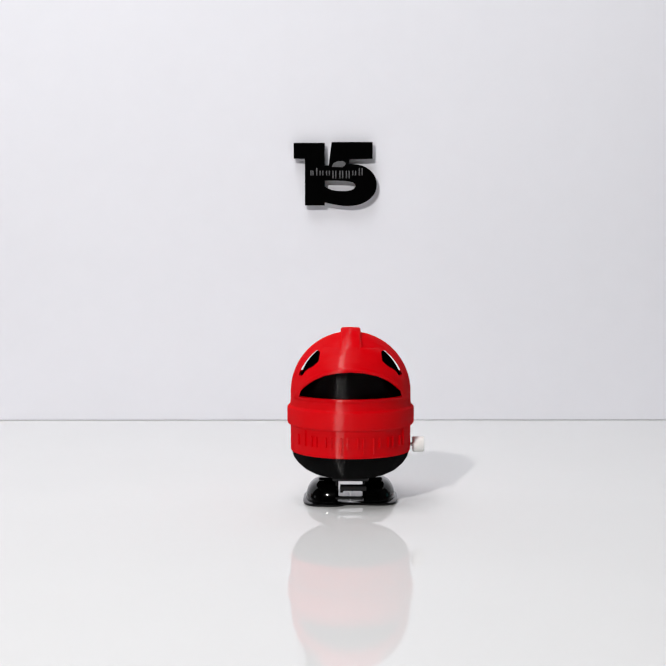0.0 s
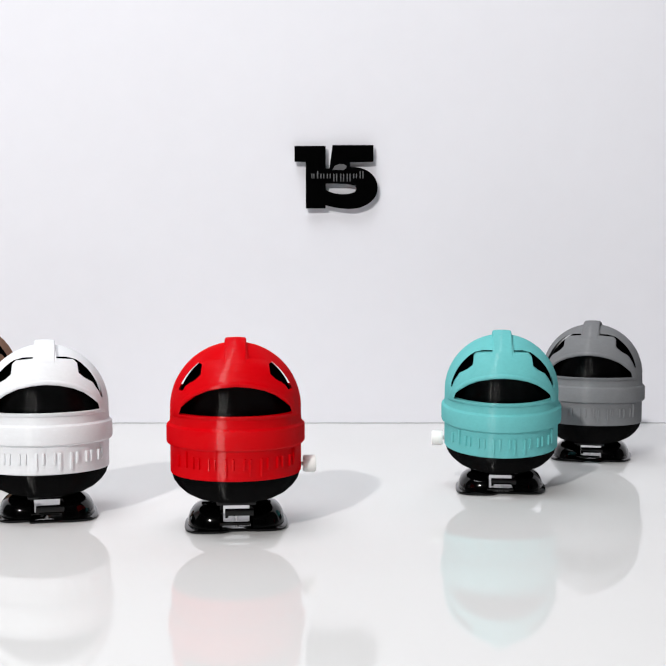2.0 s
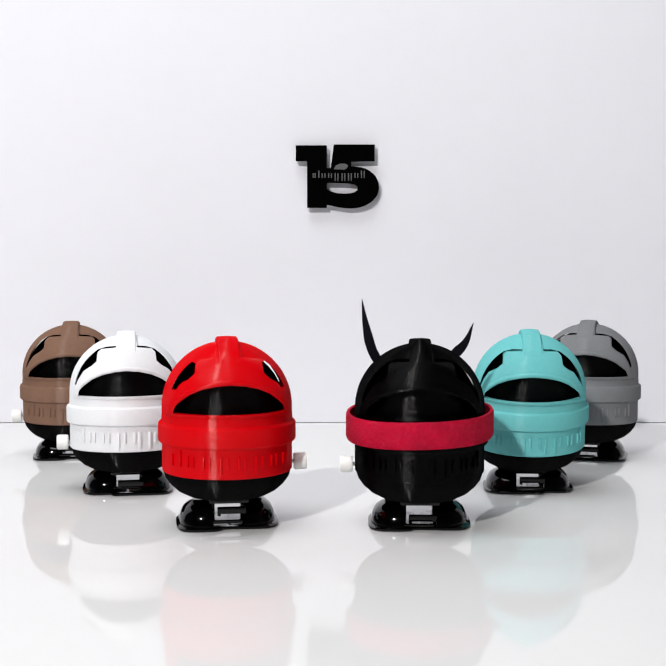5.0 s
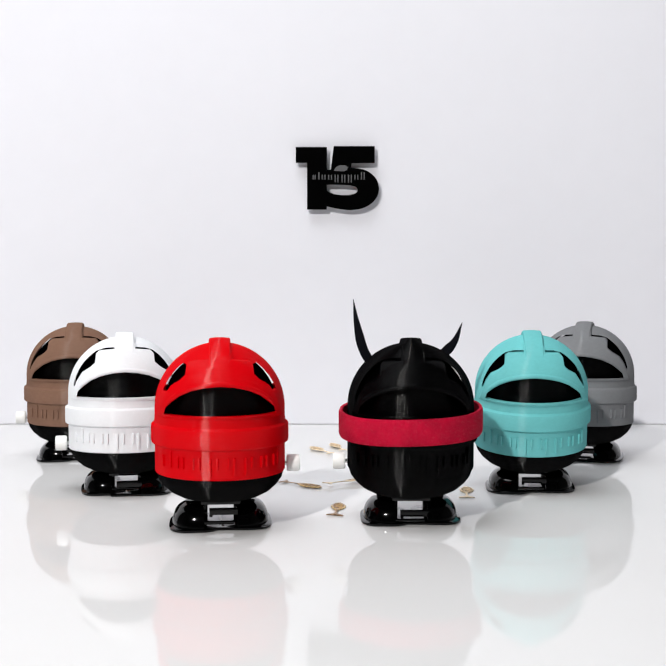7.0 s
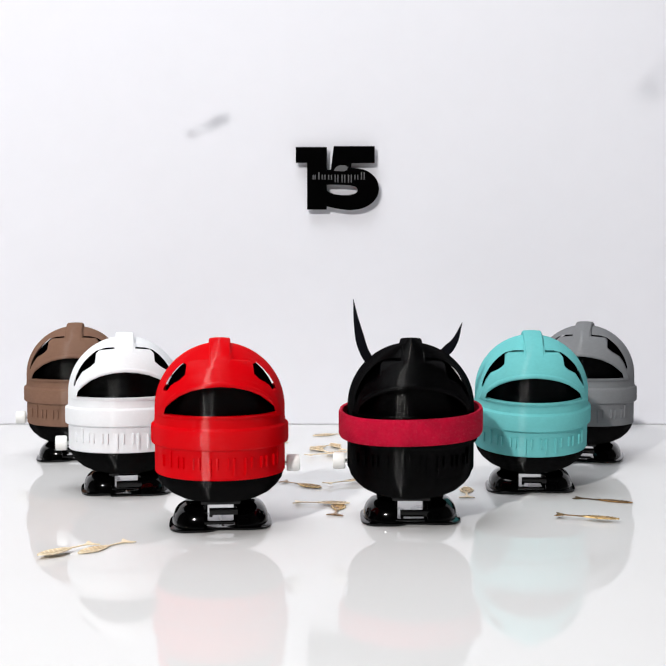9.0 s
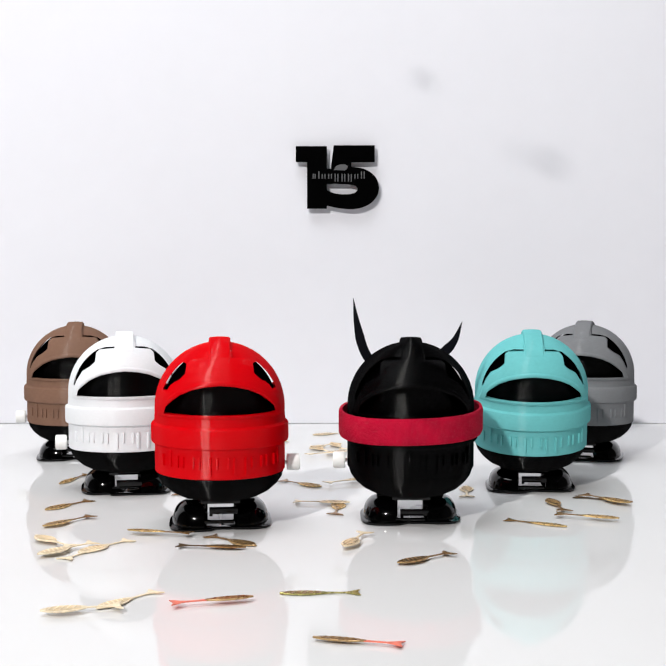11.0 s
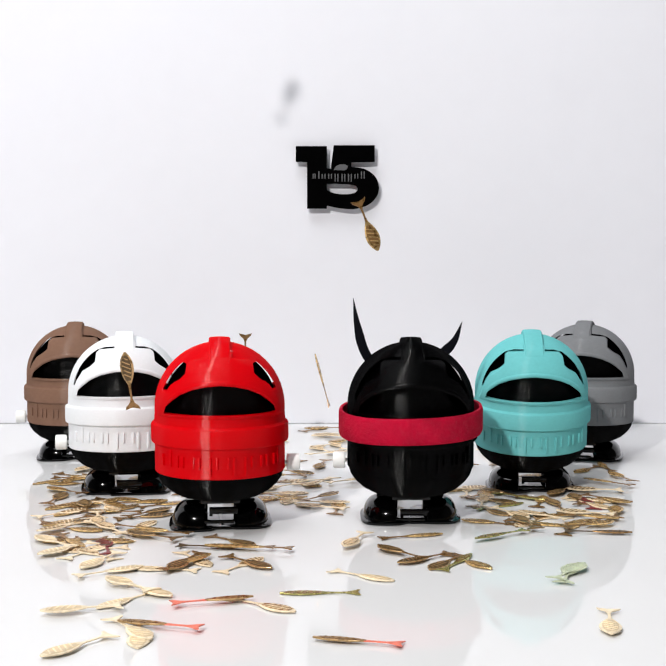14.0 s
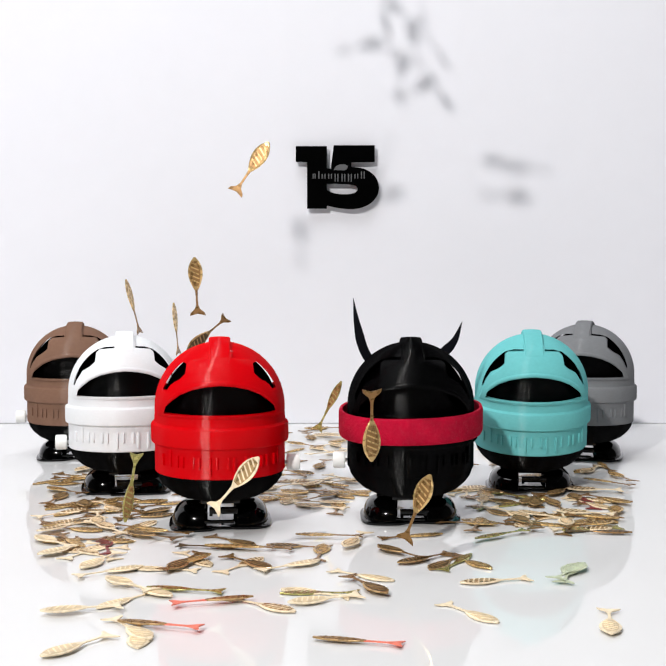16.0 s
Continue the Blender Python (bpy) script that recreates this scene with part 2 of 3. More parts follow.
def brow_bmesh():
    """The rounded lip that the face plate carries over the visor."""
    bm = bmesh.new()
    path = []
    for x, z in VISOR[2:]:
        path.append(Vector((x, -math.sqrt(max(1.0, 29.3 ** 2 - x * x - (z + 0.7 - 52) ** 2)), z + 0.7)))
    rings = []
    for i, p in enumerate(path):
        along = (path[min(i + 1, len(path) - 1)] - path[max(i - 1, 0)]).normalized()
        out = (p - Vector((0, 0, 52))).normalized()
        up = along.cross(out).normalized()
        fat = 1.0 if 0 < i < len(path) - 1 else 0.5
        rings.append([bm.verts.new(p + fat * (1.15 * math.cos(a) * up + 0.95 * math.sin(a) * out)) for a in (2 * math.pi * k / 10 for k in range(10))])
    for a, b in zip(rings, rings[1:]):
        for k in range(10):
            m = (k + 1) % 10
            bm.faces.new((a[k], a[m], b[m], b[k]))
    bm.faces.new(rings[0][::-1])
    bm.faces.new(rings[-1])
    return bm


def marking_bmesh():
    """Raised plain strokes round the front where the maker's mark runs."""
    bm = bmesh.new()
    # foot and head of each stroke and its angle round the front, from the mark's beginning to its end
    strokes = [(29.2, 34.0, -57), (29.2, 36.2, -46.5), (29.2, 34.0, -38.5), (29.2, 34.0, -33), (29.2, 34.0, -23.5), (29.2, 34.0, -18), (26.6, 34.0, -8.5),
               (29.2, 34.0, -2.5), (29.2, 34.0, 7), (26.6, 34.0, 12), (26.6, 34.0, 22), (29.2, 34.0, 28), (29.2, 34.0, 37.5), (29.2, 34.0, 43), (29.2, 34.0, 52.5), (29.2, 36.2, 58)]
    for z0, z1, a in strokes:
        before = set(bm.verts)
        box(bm, -0.55, 0.55, -28.85, -27.2, z0, z1, 0.3)
        fresh = [v for v in bm.verts if v not in before]
        bmesh.ops.rotate(bm, cent=(0, 0, 0), matrix=Matrix.Rotation(radians(a), 3, "Z"), verts=fresh)
    return bm


def foot_bmesh(side, ahead, tall):
    """A glossy shoe: a quarter dome that falls away outwards from a flat inner wall."""
    bm = bmesh.new()
    cols, rows = 18, 8
    grid = []
    for j in range(rows + 1):
        e = radians(88 * j / rows)
        spread, z = math.cos(e) ** 0.46, 1.2 + tall * math.sin(e)
        ring = []
        for i in range(cols + 1):
            a = radians(-90 + 180 * i / cols)
            c, q = math.cos(a), math.sin(a)
            k = (abs(c) ** 2.6 + abs(q) ** 2.6) ** (-1 / 2.6)
            ring.append(bm.verts.new((side * (7.0 + 14.0 * k * c * spread), ahead + 16.2 * k * q * spread, z)))
        grid.append(ring)
    for a, b in zip(grid, grid[1:]):
        for i in range(cols):
            bm.faces.new((a[i], a[i + 1], b[i + 1], b[i]))
    bm.faces.new([r[0] for r in grid] + [r[-1] for r in grid[::-1]])
    bm.faces.new(grid[0])
    bm.faces.new(grid[-1])
    return bm


def flange_bmesh(side, ahead):
    """The thin rounded plate under the shoe."""
    bm = bmesh.new()
    n, rings = 28, []
    for grow, z in ((0.93, 0.0), (1.0, 0.35), (1.0, 1.1), (0.95, 1.45)):
        ring = []
        for i in range(n):
            a = 2 * math.pi * i / n
            c, q = math.cos(a), math.sin(a)
            k = (abs(c) ** 3.6 + abs(q) ** 3.6) ** (-1 / 3.6)
            ring.append(bm.verts.new((side * 11.2 + 11.0 * grow * k * c, ahead + 18.0 * grow * k * q, z)))
        rings.append(ring)
    for low, high in zip(rings, rings[1:]):
        for i in range(n):
            m = (i + 1) % n
            bm.faces.new((low[i], low[m], high[m], high[i]))
    bm.faces.new(rings[0][::-1])
    bm.faces.new(rings[-1])
    return bm


def bracket_bmesh(side, ahead, lift):
    """The flat bars that reach across to the other foot: one foot carries the broad bar and a floor bar, the other the thin one."""
    y = ahead - 15.5
    if side > 0:
        bm = bmesh.new()
        box(bm, -4.8, 7.4, y, y + 2.0, 4.4 + lift, 7.3 + lift, 0.25)
        box(bm, -4.8, -3.4, y + 0.2, y + 1.8, 3.5 + lift, 6.0 + lift, 0.2)
        box(bm, -7.6, 7.4, y - 1.6, y + 2.0, 0.1, 1.3, 0.3)
        return bm
    return box(bmesh.new(), -7.4, 5.8, y, y + 2.0, 2.2 + 0.4 * lift, 3.5 + 0.5 * lift, 0.25)


def leg_bmesh(side, ahead):
    bm = bmesh.new()
    x0, x1 = sorted((side * 5.6, side * 8.2))
    box(bm, x0, x1, ahead * 0.5 - 2.6, ahead * 0.5 + 2.6, 1.0, 15.5, 0.6)
    x0, x1 = sorted((side * 6.0, side * 15.0))
    box(bm, x0, x1, ahead * 0.5 - 1.6, ahead * 0.5 + 1.6, 8.8, 10.8, 0.5)
    return bm


SHELL, WIDE_SHELL, PLATE = shell_mesh(WINDOW), shell_mesh(WIDE_WINDOW), plate_mesh()


def windup_toy(material, label, knob_side=-1, stride=1.5, lean=0.0, sink=0.0, forward=0.0, shell=None, liner=24.9, bar=0.0, tall=8.8):
    """lean: how far the body nods forward on its feet, in degrees; sink: how low it sits, in millimetres; forward: how far the feet stand ahead of it; bar: how high the foot bars sit."""
    toy = tagged(new("windup_toy"), label, "wind-up toy", "wind-up toys on the board")
    part("shell", (shell or SHELL).copy(), material, toy)
    part("face_plate", PLATE.copy(), material, toy)
    part("strap", strap_bmesh(), material, toy)
    part("brow", brow_bmesh(), material, toy)
    part("raised_marking", marking_bmesh(), material, toy)
    part("liner", lathe([(0, 26), (liner, 26), (liner, 50), (liner, 52)] + arc(0, 52, liner, 4, 90, 20)[:-1] + [(0, 52 + liner)], 80), LINER, toy, "glossy black inner dome")
    bowl = [(0, 12.2), (9, 12.2), (13, 12.7), (17.5, 13.9), (21.5, 16.0), (24.6, 18.8), (26.6, 21.6), (27.4, 24.2), (27.2, 24.9), (26, 25.4), (0, 25.4)]
    part("base_bowl", lathe(bowl, 96), BLACK, toy, "glossy black plastic bottom bowl")
    housing = bmesh.new()
    box(housing, -8.5, 8.5, -11, 11, 11.2, 13.6, 0.8)
    part("gear_housing", housing, GLOSS, toy, "black plastic clockwork housing")
    body = list(toy.children)
    for side in (-1, 1):
        ahead = stride * side - forward
        foot = part("foot", foot_bmesh(side, ahead, tall), GLOSS, toy, "glossy black walking foot")
        part("flange", flange_bmesh(side, ahead), GLOSS, foot)
        part("bracket", bracket_bmesh(side, ahead, bar), GLOSS, foot)
        part("leg", leg_bmesh(side, ahead), GLOSS, foot)
    x0, x1 = sorted((knob_side * 28.9, knob_side * 34.4))
    knob = part("winding_knob", rod(bmesh.new(), x0, x1, 3.7, 0, 27.0, 24, 0.4), KNOB, toy, "white nylon winding knob")
    x0, x1 = sorted((knob_side * 26, knob_side * 31))
    part("shaft", rod(bmesh.new(), x0, x1, 0.9, 0, 27.0, 12), STEEL, knob)
    for ob in [*body, knob]:
        ob.matrix_basis = Matrix.Translation((0, 0, (12 - sink) * MM)) @ Matrix.Rotation(radians(lean), 4, "X") @ Matrix.Translation((0, 0, -12 * MM))
    return toy


red_toy = windup_toy(RED, "red printed plastic wind-up toy with black visor", 1, 1.5, 0.0, 0.0, -5, liner=24.5, bar=2.0, tall=9.2)
teal_toy = windup_toy(TEAL, "turquoise printed plastic wind-up toy with black visor", -1, 2.5, 6.0, 2.0, 2, WIDE_SHELL)
grey_toy = windup_toy(GREY, "grey printed plastic wind-up toy with black visor", -1, 2.5, -1.0, 2.8, -3, WIDE_SHELL, 24.6)
white_toy = windup_toy(WHITE, "white printed plastic wind-up toy with black visor", -1, -2.0, -1.8, 3.0, 1, WIDE_SHELL)
brown_toy = windup_toy(BROWN, "brown printed plastic wind-up toy with black visor", -1, 2.0, 0.0, 4.0, 4, WIDE_SHELL)
black_toy = windup_toy(BLACK, "black wind-up toy wearing a crimson felt headband", -1, 1.5, 2.0, 1.0, -2, WIDE_SHELL, bar=-1.1)


def headband_bmesh():
    bm = bmesh.new()
    n = 96
    rows = []
    for i in range(n):
        a = 2 * math.pi * i / n
        lift = 0.7 * math.sin(a) + 0.9 * math.cos(a) + 0.25 * math.sin(3 * a)
        ring = []
        for r, z in ((30.2, 39.0), (31.4, 38.8), (31.9, 40), (31.9, 49), (31.4, 50.2), (30.2, 50)):
            ring.append(bm.verts.new((r * math.cos(a), r * math.sin(a), z + lift)))
        rows.append(ring)
    for i in range(n):
        a, b = rows[i], rows[(i + 1) % n]
        for k in range(6):
            m = (k + 1) % 6
            bm.faces.new((a[k], b[k], b[m], a[m]))
    return bm


def ribbon_bmesh(rows, width):
    """A stiff card strip that bends smoothly through (x, y, z) places and runs out to a point."""
    bm = bmesh.new()
    marks = [Vector(p) for p in rows]
    marks = [2 * marks[0] - marks[1]] + marks + [2 * marks[-1] - marks[-2]]
    path = []
    for a, b, c, d in zip(marks, marks[1:], marks[2:], marks[3:]):
        for i in range(6):
            u = i / 6
            path.append(0.5 * (2 * b + (c - a) * u + (2 * a - 5 * b + 4 * c - d) * u * u + (3 * b - a - 3 * c + d) * u ** 3))
    path.append(marks[-2])
    ends = []
    for i, p in enumerate(path):
        u = i / (len(path) - 1)
        w = width * min(1.0, 0.04 + (1 - u) * 2.6)
        along = path[min(i + 1, len(path) - 1)] - path[max(i - 1, 0)]
        side = along.cross(Vector((0, 1, 0))).normalized()
        ends.append([bm.verts.new(p + side * (sx * w / 2) + Vector((0, sy * 0.3, 0))) for sx, sy in ((-1, -1), (1, -1), (1, 1), (-1, 1))])
    for a, b in zip(ends, ends[1:]):
        for k in range(4):
            m = (k + 1) % 4
            bm.faces.new((a[k], a[m], b[m], b[k]))
    bm.faces.new(ends[0][::-1])
    bm.faces.new(ends[-1])
    return bm


headband = part("headband", headband_bmesh(), FELT, black_toy, "crimson felt headband")
headband.matrix_basis = Matrix.Translation((0, 0, 12 * MM)) @ Matrix.Rotation(radians(1.6), 4, "X") @ Matrix.Translation((0, 0, -12 * MM))
knot = bmesh.new()
box(knot, -4.5, 4.5, 31.2, 34.2, 37.5, 50.5, 1.0)
part("knot", knot, FELT, headband)
ribbon_long = part("ribbon", ribbon_bmesh([(1.5, 33.5, 44), (-12, 33, 60), (-20, 32, 71), (-23.5, 31, 84), (-25.3, 30.5, 96)], 4.4), RIBBON, headband, "stiff black ribbon tail")
ribbon_short = part("ribbon", ribbon_bmesh([(-1.5, 34.3, 44), (9, 34, 60), (16, 33, 69), (22, 32, 76), (25.5, 31.5, 85)], 4.6), RIBBON, headband, "stiff black ribbon tail")
part("ribbon", ribbon_bmesh([(0, 33.8, 44), (4, 34.5, 28), (8, 34.8, 14)], 6.0), RIBBON, headband, "stiff black ribbon tail")
part("ribbon", ribbon_bmesh([(0, 33.0, 44), (-7, 34.2, 29), (-14, 34.6, 16)], 6.0), RIBBON, headband, "stiff black ribbon tail")

# ---- the number sign on the wall ----
SIGN_Z = 170.1


def sign_xz(x, z):
    return (-25.2 + x * 1000 / 3423.0, 190.0 - z * 1000 / 3423.0)


def rounded(points, corners=(), turns=2):
    """Cuts the corners of an outline round, but for those named."""
    keep = {points[i] for i in corners}
    for _ in range(turns):
        out = []
        for a, b, c in zip(points[-1:] + points[:-1], points, points[1:] + points[:1]):
            if b in keep:
                out.append(b)
            else:
                out += [(b[0] * 0.78 + a[0] * 0.22, b[1] * 0.78 + a[1] * 0.22), (b[0] * 0.78 + c[0] * 0.22, b[1] * 0.78 + c[1] * 0.22)]
        points = out
    return points


def number_sign():
    sign = tagged(new("number_sign"), "black cut-out number fifteen sign mounted off the white wall", "sign")
    y1, y0 = WALL_Y * 1000 - 3.2, WALL_Y * 1000 - 6.2
    one = [(0, 0), (72, 0), (72, 144), (26, 144), (26, 36), (0, 36)]
    five = [(88, -2), (183, -2), (183, 36), (129, 37), (128, 48), (153, 50), (172, 58), (187, 72), (194, 93), (190, 115), (176, 131), (155, 142),
            (128, 146), (99, 143), (72, 137), (72, 101), (86, 108), (103, 111), (124, 111), (139, 107), (145, 99), (140, 91), (124, 87), (72, 86), (72, 52), (81, 52)]
    for name, outline in (("digit_one", one), ("digit_five", rounded(five, (0, 1, 2, 3, 4, 14, 15, 23, 24, 25)))):
        part(name, prism([sign_xz(x, z) for x, z in outline], y0 + (0.0 if name == "digit_one" else 0.12), y1), SIGN, sign)
    spacer = bmesh.new()
    box(spacer, *sorted((sign_xz(40, 0)[0], sign_xz(64, 0)[0])), y1, WALL_Y * 1000, sign_xz(0, 120)[1], sign_xz(0, 60)[1])
    part("spacer", spacer, SPACER, sign)
    mark = bmesh.new()
    widths = [7, 3, 9, 9, 9, 9, 9, 9, 9]
    left = [39, 52, 60, 75, 90, 106, 121, 136, 151]
    for k, (w, x) in enumerate(zip(widths, left)):
        top, foot = (58 if k in (1, 8) else 64), (82 if k in (4, 5, 6) else 75)
        a, b = sign_xz(x, foot), sign_xz(x + w, top)
        for x0, x1 in (((a[0], b[0]),) if k == 1 else ((a[0], a[0] + 0.75), (b[0] - 0.75, b[0]))):
            box(mark, x0, x1, y0 - 0.25, y0 + 0.2, a[1], b[1], 0.1)
    part("maker_marking", mark, INK, sign, "small grey printed line")
    badge = bmesh.new()
    pts = [sign_xz(x, z) for x, z in ((88, 55), (93, 46), (103, 42), (114, 42), (121, 46), (119, 52), (113, 56))]
    part("badge", prism(pts, y0 - 0.2, y0 + 0.2), INK, sign, "small grey printed badge")
    return sign


number_sign()

# ---- fish-shaped confetti: thin cut-outs with a ribbed body, a stem and a forked tail ----
def glossy_film(name, colour, rough=0.26, metallic=0.5):
    mat, tree, bsdf = shader(name, colour, rough, metallic)
    vary(tree, bsdf, colour, 420, 0.35, bump=0.35, bump_distance=0.0003, rough=(rough * 0.6, rough * 1.4))
    return mat


GOLD = glossy_film("gold_film", (0.66, 0.45, 0.19))
BRONZE = glossy_film("bronze_film", (0.30, 0.165, 0.06), 0.3)
PALE = glossy_film("pale_gold_film", (0.86, 0.70, 0.48), 0.4, 0.05)
OLIVE = glossy_film("olive_film", (0.40, 0.36, 0.12))
MINT = glossy_film("pale_green_film", (0.55, 0.60, 0.42), 0.4, 0.1)
CORAL = glossy_film("coral_film", (0.85, 0.22, 0.15), 0.4, 0.1)
# gold and tan with the white haze towards the front put into the colour
HAZED_GOLD = glossy_film("hazed_gold_film", (0.88, 0.74, 0.52), 0.45, 0.0)
HAZED_TAN = glossy_film("hazed_tan_film", (0.72, 0.56, 0.34), 0.4, 0.1)
WINE = glossy_film("wine_film", (0.25, 0.03, 0.03), 0.35, 0.2)
TAN = glossy_film("tan_film", (0.48, 0.31, 0.14), 0.3)
DARK = glossy_film("dark_rib", (0.10, 0.06, 0.025), 0.4, 0.2)


def body_bmesh(length, width):
    """A thin almond, a little thicker along its middle; its head is at +x."""
    bm = bmesh.new()
    n = 14
    rows = []
    for i in range(n + 1):
        u = i / n
        half = width / 2 * math.sin(math.pi * min(1, 0.06 + 0.94 * u)) ** 0.75 * (0.72 + 0.42 * u)
        x = -2.0 + length * u
        half = max(half, 0.45)
        rows.append([bm.verts.new((x, half * k, z)) for k, z in ((-1, 0.1), (-1, 0.45), (-0.85, 0.62), (0.85, 0.62), (1, 0.45), (1, 0.1), (0, 0.0))])
    for a, b in zip(rows, rows[1:]):
        for k in range(7):
            m = (k + 1) % 7
            bm.faces.new((a[k], b[k], b[m], a[m]))
    bm.faces.new(rows[0])
    bm.faces.new(rows[-1][::-1])
    return bm


def tail_bmesh(width):
    """The stem and the crescent tail at its end."""
    bm = bmesh.new()
    outline = [(-1.4, 0.7), (-5, 0.45), (-8.6, 0.5), (-10.4, 1.2), (-12.2, width / 2), (-13.6, width / 2 + 0.5), (-13.0, width / 4), (-12.7, 0)]
    outline += [(x, -y) for x, y in outline[-2::-1]]
    low = [bm.verts.new((x, y, 0.15)) for x, y in outline]
    high = [bm.verts.new((x, y, 0.5)) for x, y in outline]
    bm.faces.new(low[::-1])
    bm.faces.new(high)
    for i in range(len(outline)):
        m = (i + 1) % len(outline)
        bm.faces.new((low[i], low[m], high[m], high[i]))
    return bm


def half_width(width, u):
    return width / 2 * math.sin(math.pi * min(1, 0.06 + 0.94 * u)) ** 0.75 * (0.72 + 0.42 * u)


def panel_bmesh(length, width):
    """The sunk panel inside the body's rim."""
    bm = bmesh.new()
    n = 12
    side = [(-2.0 + length * u, half_width(width, u) * 0.74) for u in (0.12 + 0.76 * i / n for i in range(n + 1))]
    outline = side + [(x, -y) for x, y in side[::-1]]
    low = [bm.verts.new((x, y, 0.5)) for x, y in outline]
    high = [bm.verts.new((x, y, 0.70)) for x, y in outline]
    bm.faces.new(low[::-1])
    bm.faces.new(high)
    for i in range(len(outline)):
        m = (i + 1) % len(outline)
        bm.faces.new((low[i], low[m], high[m], high[i]))
    return bm


def rib_bmesh(length, width, u):
    """One embossed rib across the panel, u along its length."""
    half = half_width(width, u) * 0.66
    bm = bmesh.new()
    box(bm, -0.26, 0.26, -half, half, 0.6, 0.84)
    bmesh.ops.transform(bm, matrix=Matrix.Translation((-2.0 + length * u, 0, 0)) @ Matrix.Rotation(radians(-24), 4, "Z"), verts=bm.verts)
    return bm


def fish_cutout(label, body, tail, panel, slim):
    fish = tagged(new("fish_confetti"), label, "confetti", "fish confetti on the board")
    length, width = (16.5, 4.4) if slim else (15.0, 7.6)
    part("body", body_bmesh(length, width), body, fish)
    part("tail", tail_bmesh(4.6 if slim else 6.8), tail, fish)
    part("panel", panel_bmesh(length, width), panel, fish, "darker sunk panel")
    for u in (0.27, 0.40, 0.53, 0.66, 0.79):
        part("rib", rib_bmesh(length, width, u), body, fish)
    return fish


KINDS = [fish_cutout("gold film confetti cut in a fish shape", GOLD, BRONZE, BRONZE, False),
         fish_cutout("slender gold confetti cut in a fish shape", GOLD, BRONZE, TAN, True),
         fish_cutout("bronze brown confetti cut in a fish shape", TAN, BRONZE, DARK, False),
         fish_cutout("pale gold confetti cut in a fish shape", PALE, PALE, TAN, False),
         fish_cutout("slender olive confetti cut in a fish shape", OLIVE, OLIVE, BRONZE, True),
         fish_cutout("slender bronze confetti fish with a coral tail", TAN, CORAL, BRONZE, True),
         fish_cutout("pale green confetti cut in a fish shape", MINT, MINT, MINT, False),
         fish_cutout("wine red confetti cut in a fish shape", WINE, WINE, DARK, False),
         fish_cutout("slender bronze confetti cut in a fish shape", BRONZE, DARK, DARK, True),
         fish_cutout("olive gold confetti cut in a fish shape", OLIVE, OLIVE, GOLD, False),
         # the last two carry a painted white haze in their colour
         fish_cutout("gold confetti fish with white haze painted into its colour", HAZED_GOLD, HAZED_GOLD, HAZED_TAN, False),
         fish_cutout("slender gold confetti fish with white haze painted into its colour", HAZED_TAN, HAZED_TAN, HAZED_TAN, True)]
USED = set()
STANDING = [(-49, 511), (34, 521), (98, 589), (147, 679), (-104, 584), (-148, 679)]


def next_fish(kind):
    """The model of its kind the first time, and copies of it after that."""
    if kind in USED:
        return copy_thing(KINDS[kind], Matrix())
    USED.add(kind)
    return KINDS[kind]


def clear_of_toys(x, y, gap=27):
    return all(math.hypot(x - a, y - b) > gap for a, b in STANDING)


# time of landing, x, y, heading, kind
FIRST_DROPPED = [
    (6.5, 2, 542, 85, 0),
    (6.4, -7, 703, 119, 3),
    (6.5, 8, 603, 32, 3),
    (6.6, 66, 581, 84, 3),
    (6.9, 3, 715, 107, 3),
    (7.5, -111, 462, -133, 3),
    (7.5, -92, 471, -129, 0),
    (8.6, -5, 553, -5, 3),
    (8.4, 112, 520, -20, 1),
    (8.9, 140, 562, -25, 8),
    (7.3, -6, 716, -127, 3),
    (8.5, -3, 687, 28, 3),
    (8.0, -1, 769, -157, 3),
]

SECOND_DROPPED = [
    (9.1, 35, 450, -144, 2),
    (10.2, -41, 392, 16, 5),
    (10.4, -4, 405, -178, 4),
    (10.6, 8, 352, 167, 5),
    (10.1, -88, 383, -166, 3),
    (10.9, -70, 397, -130, 3),
    (11.1, -63, 364, -53, 3),
    (11.2, -56, 443, -110, 2),
    (10.0, -41, 480, -40, 2),
    (9.9, -49, 468, -6, 8),
    (11.0, -72, 490, 168, 1),
    (9.8, -97, 462, 62, 0),
    (11.1, -89, 447, -112, 3),
    (9.7, 9, 477, -109, 3),
]

THIRD_DROPPED = [
    (10.3, -124, 549, -127, 0),
    (10.8, -116, 513, -129, 0),
    (10.5, -117, 474, 135, 0),
    (11.2, 76, 566, 107, 3),
    (10.7, 104, 547, 95, 2),
    (11.0, 135, 557, -48, 0),
    (10.2, 88, 512, -29, 1),
    (11.3, -104, 543, -60, 3),
    (11.8, 26, 457, 129, 2),
    (11.9, 43, 446, -123, 2),
    (11.8, 86, 428, 72, 6),
    (11.7, 110, 504, 25, 0),
    (11.6, -143, 609, -134, 1),
    (11.7, -132, 561, 84, 2),
    (11.8, -114, 541, 107, 2),
]

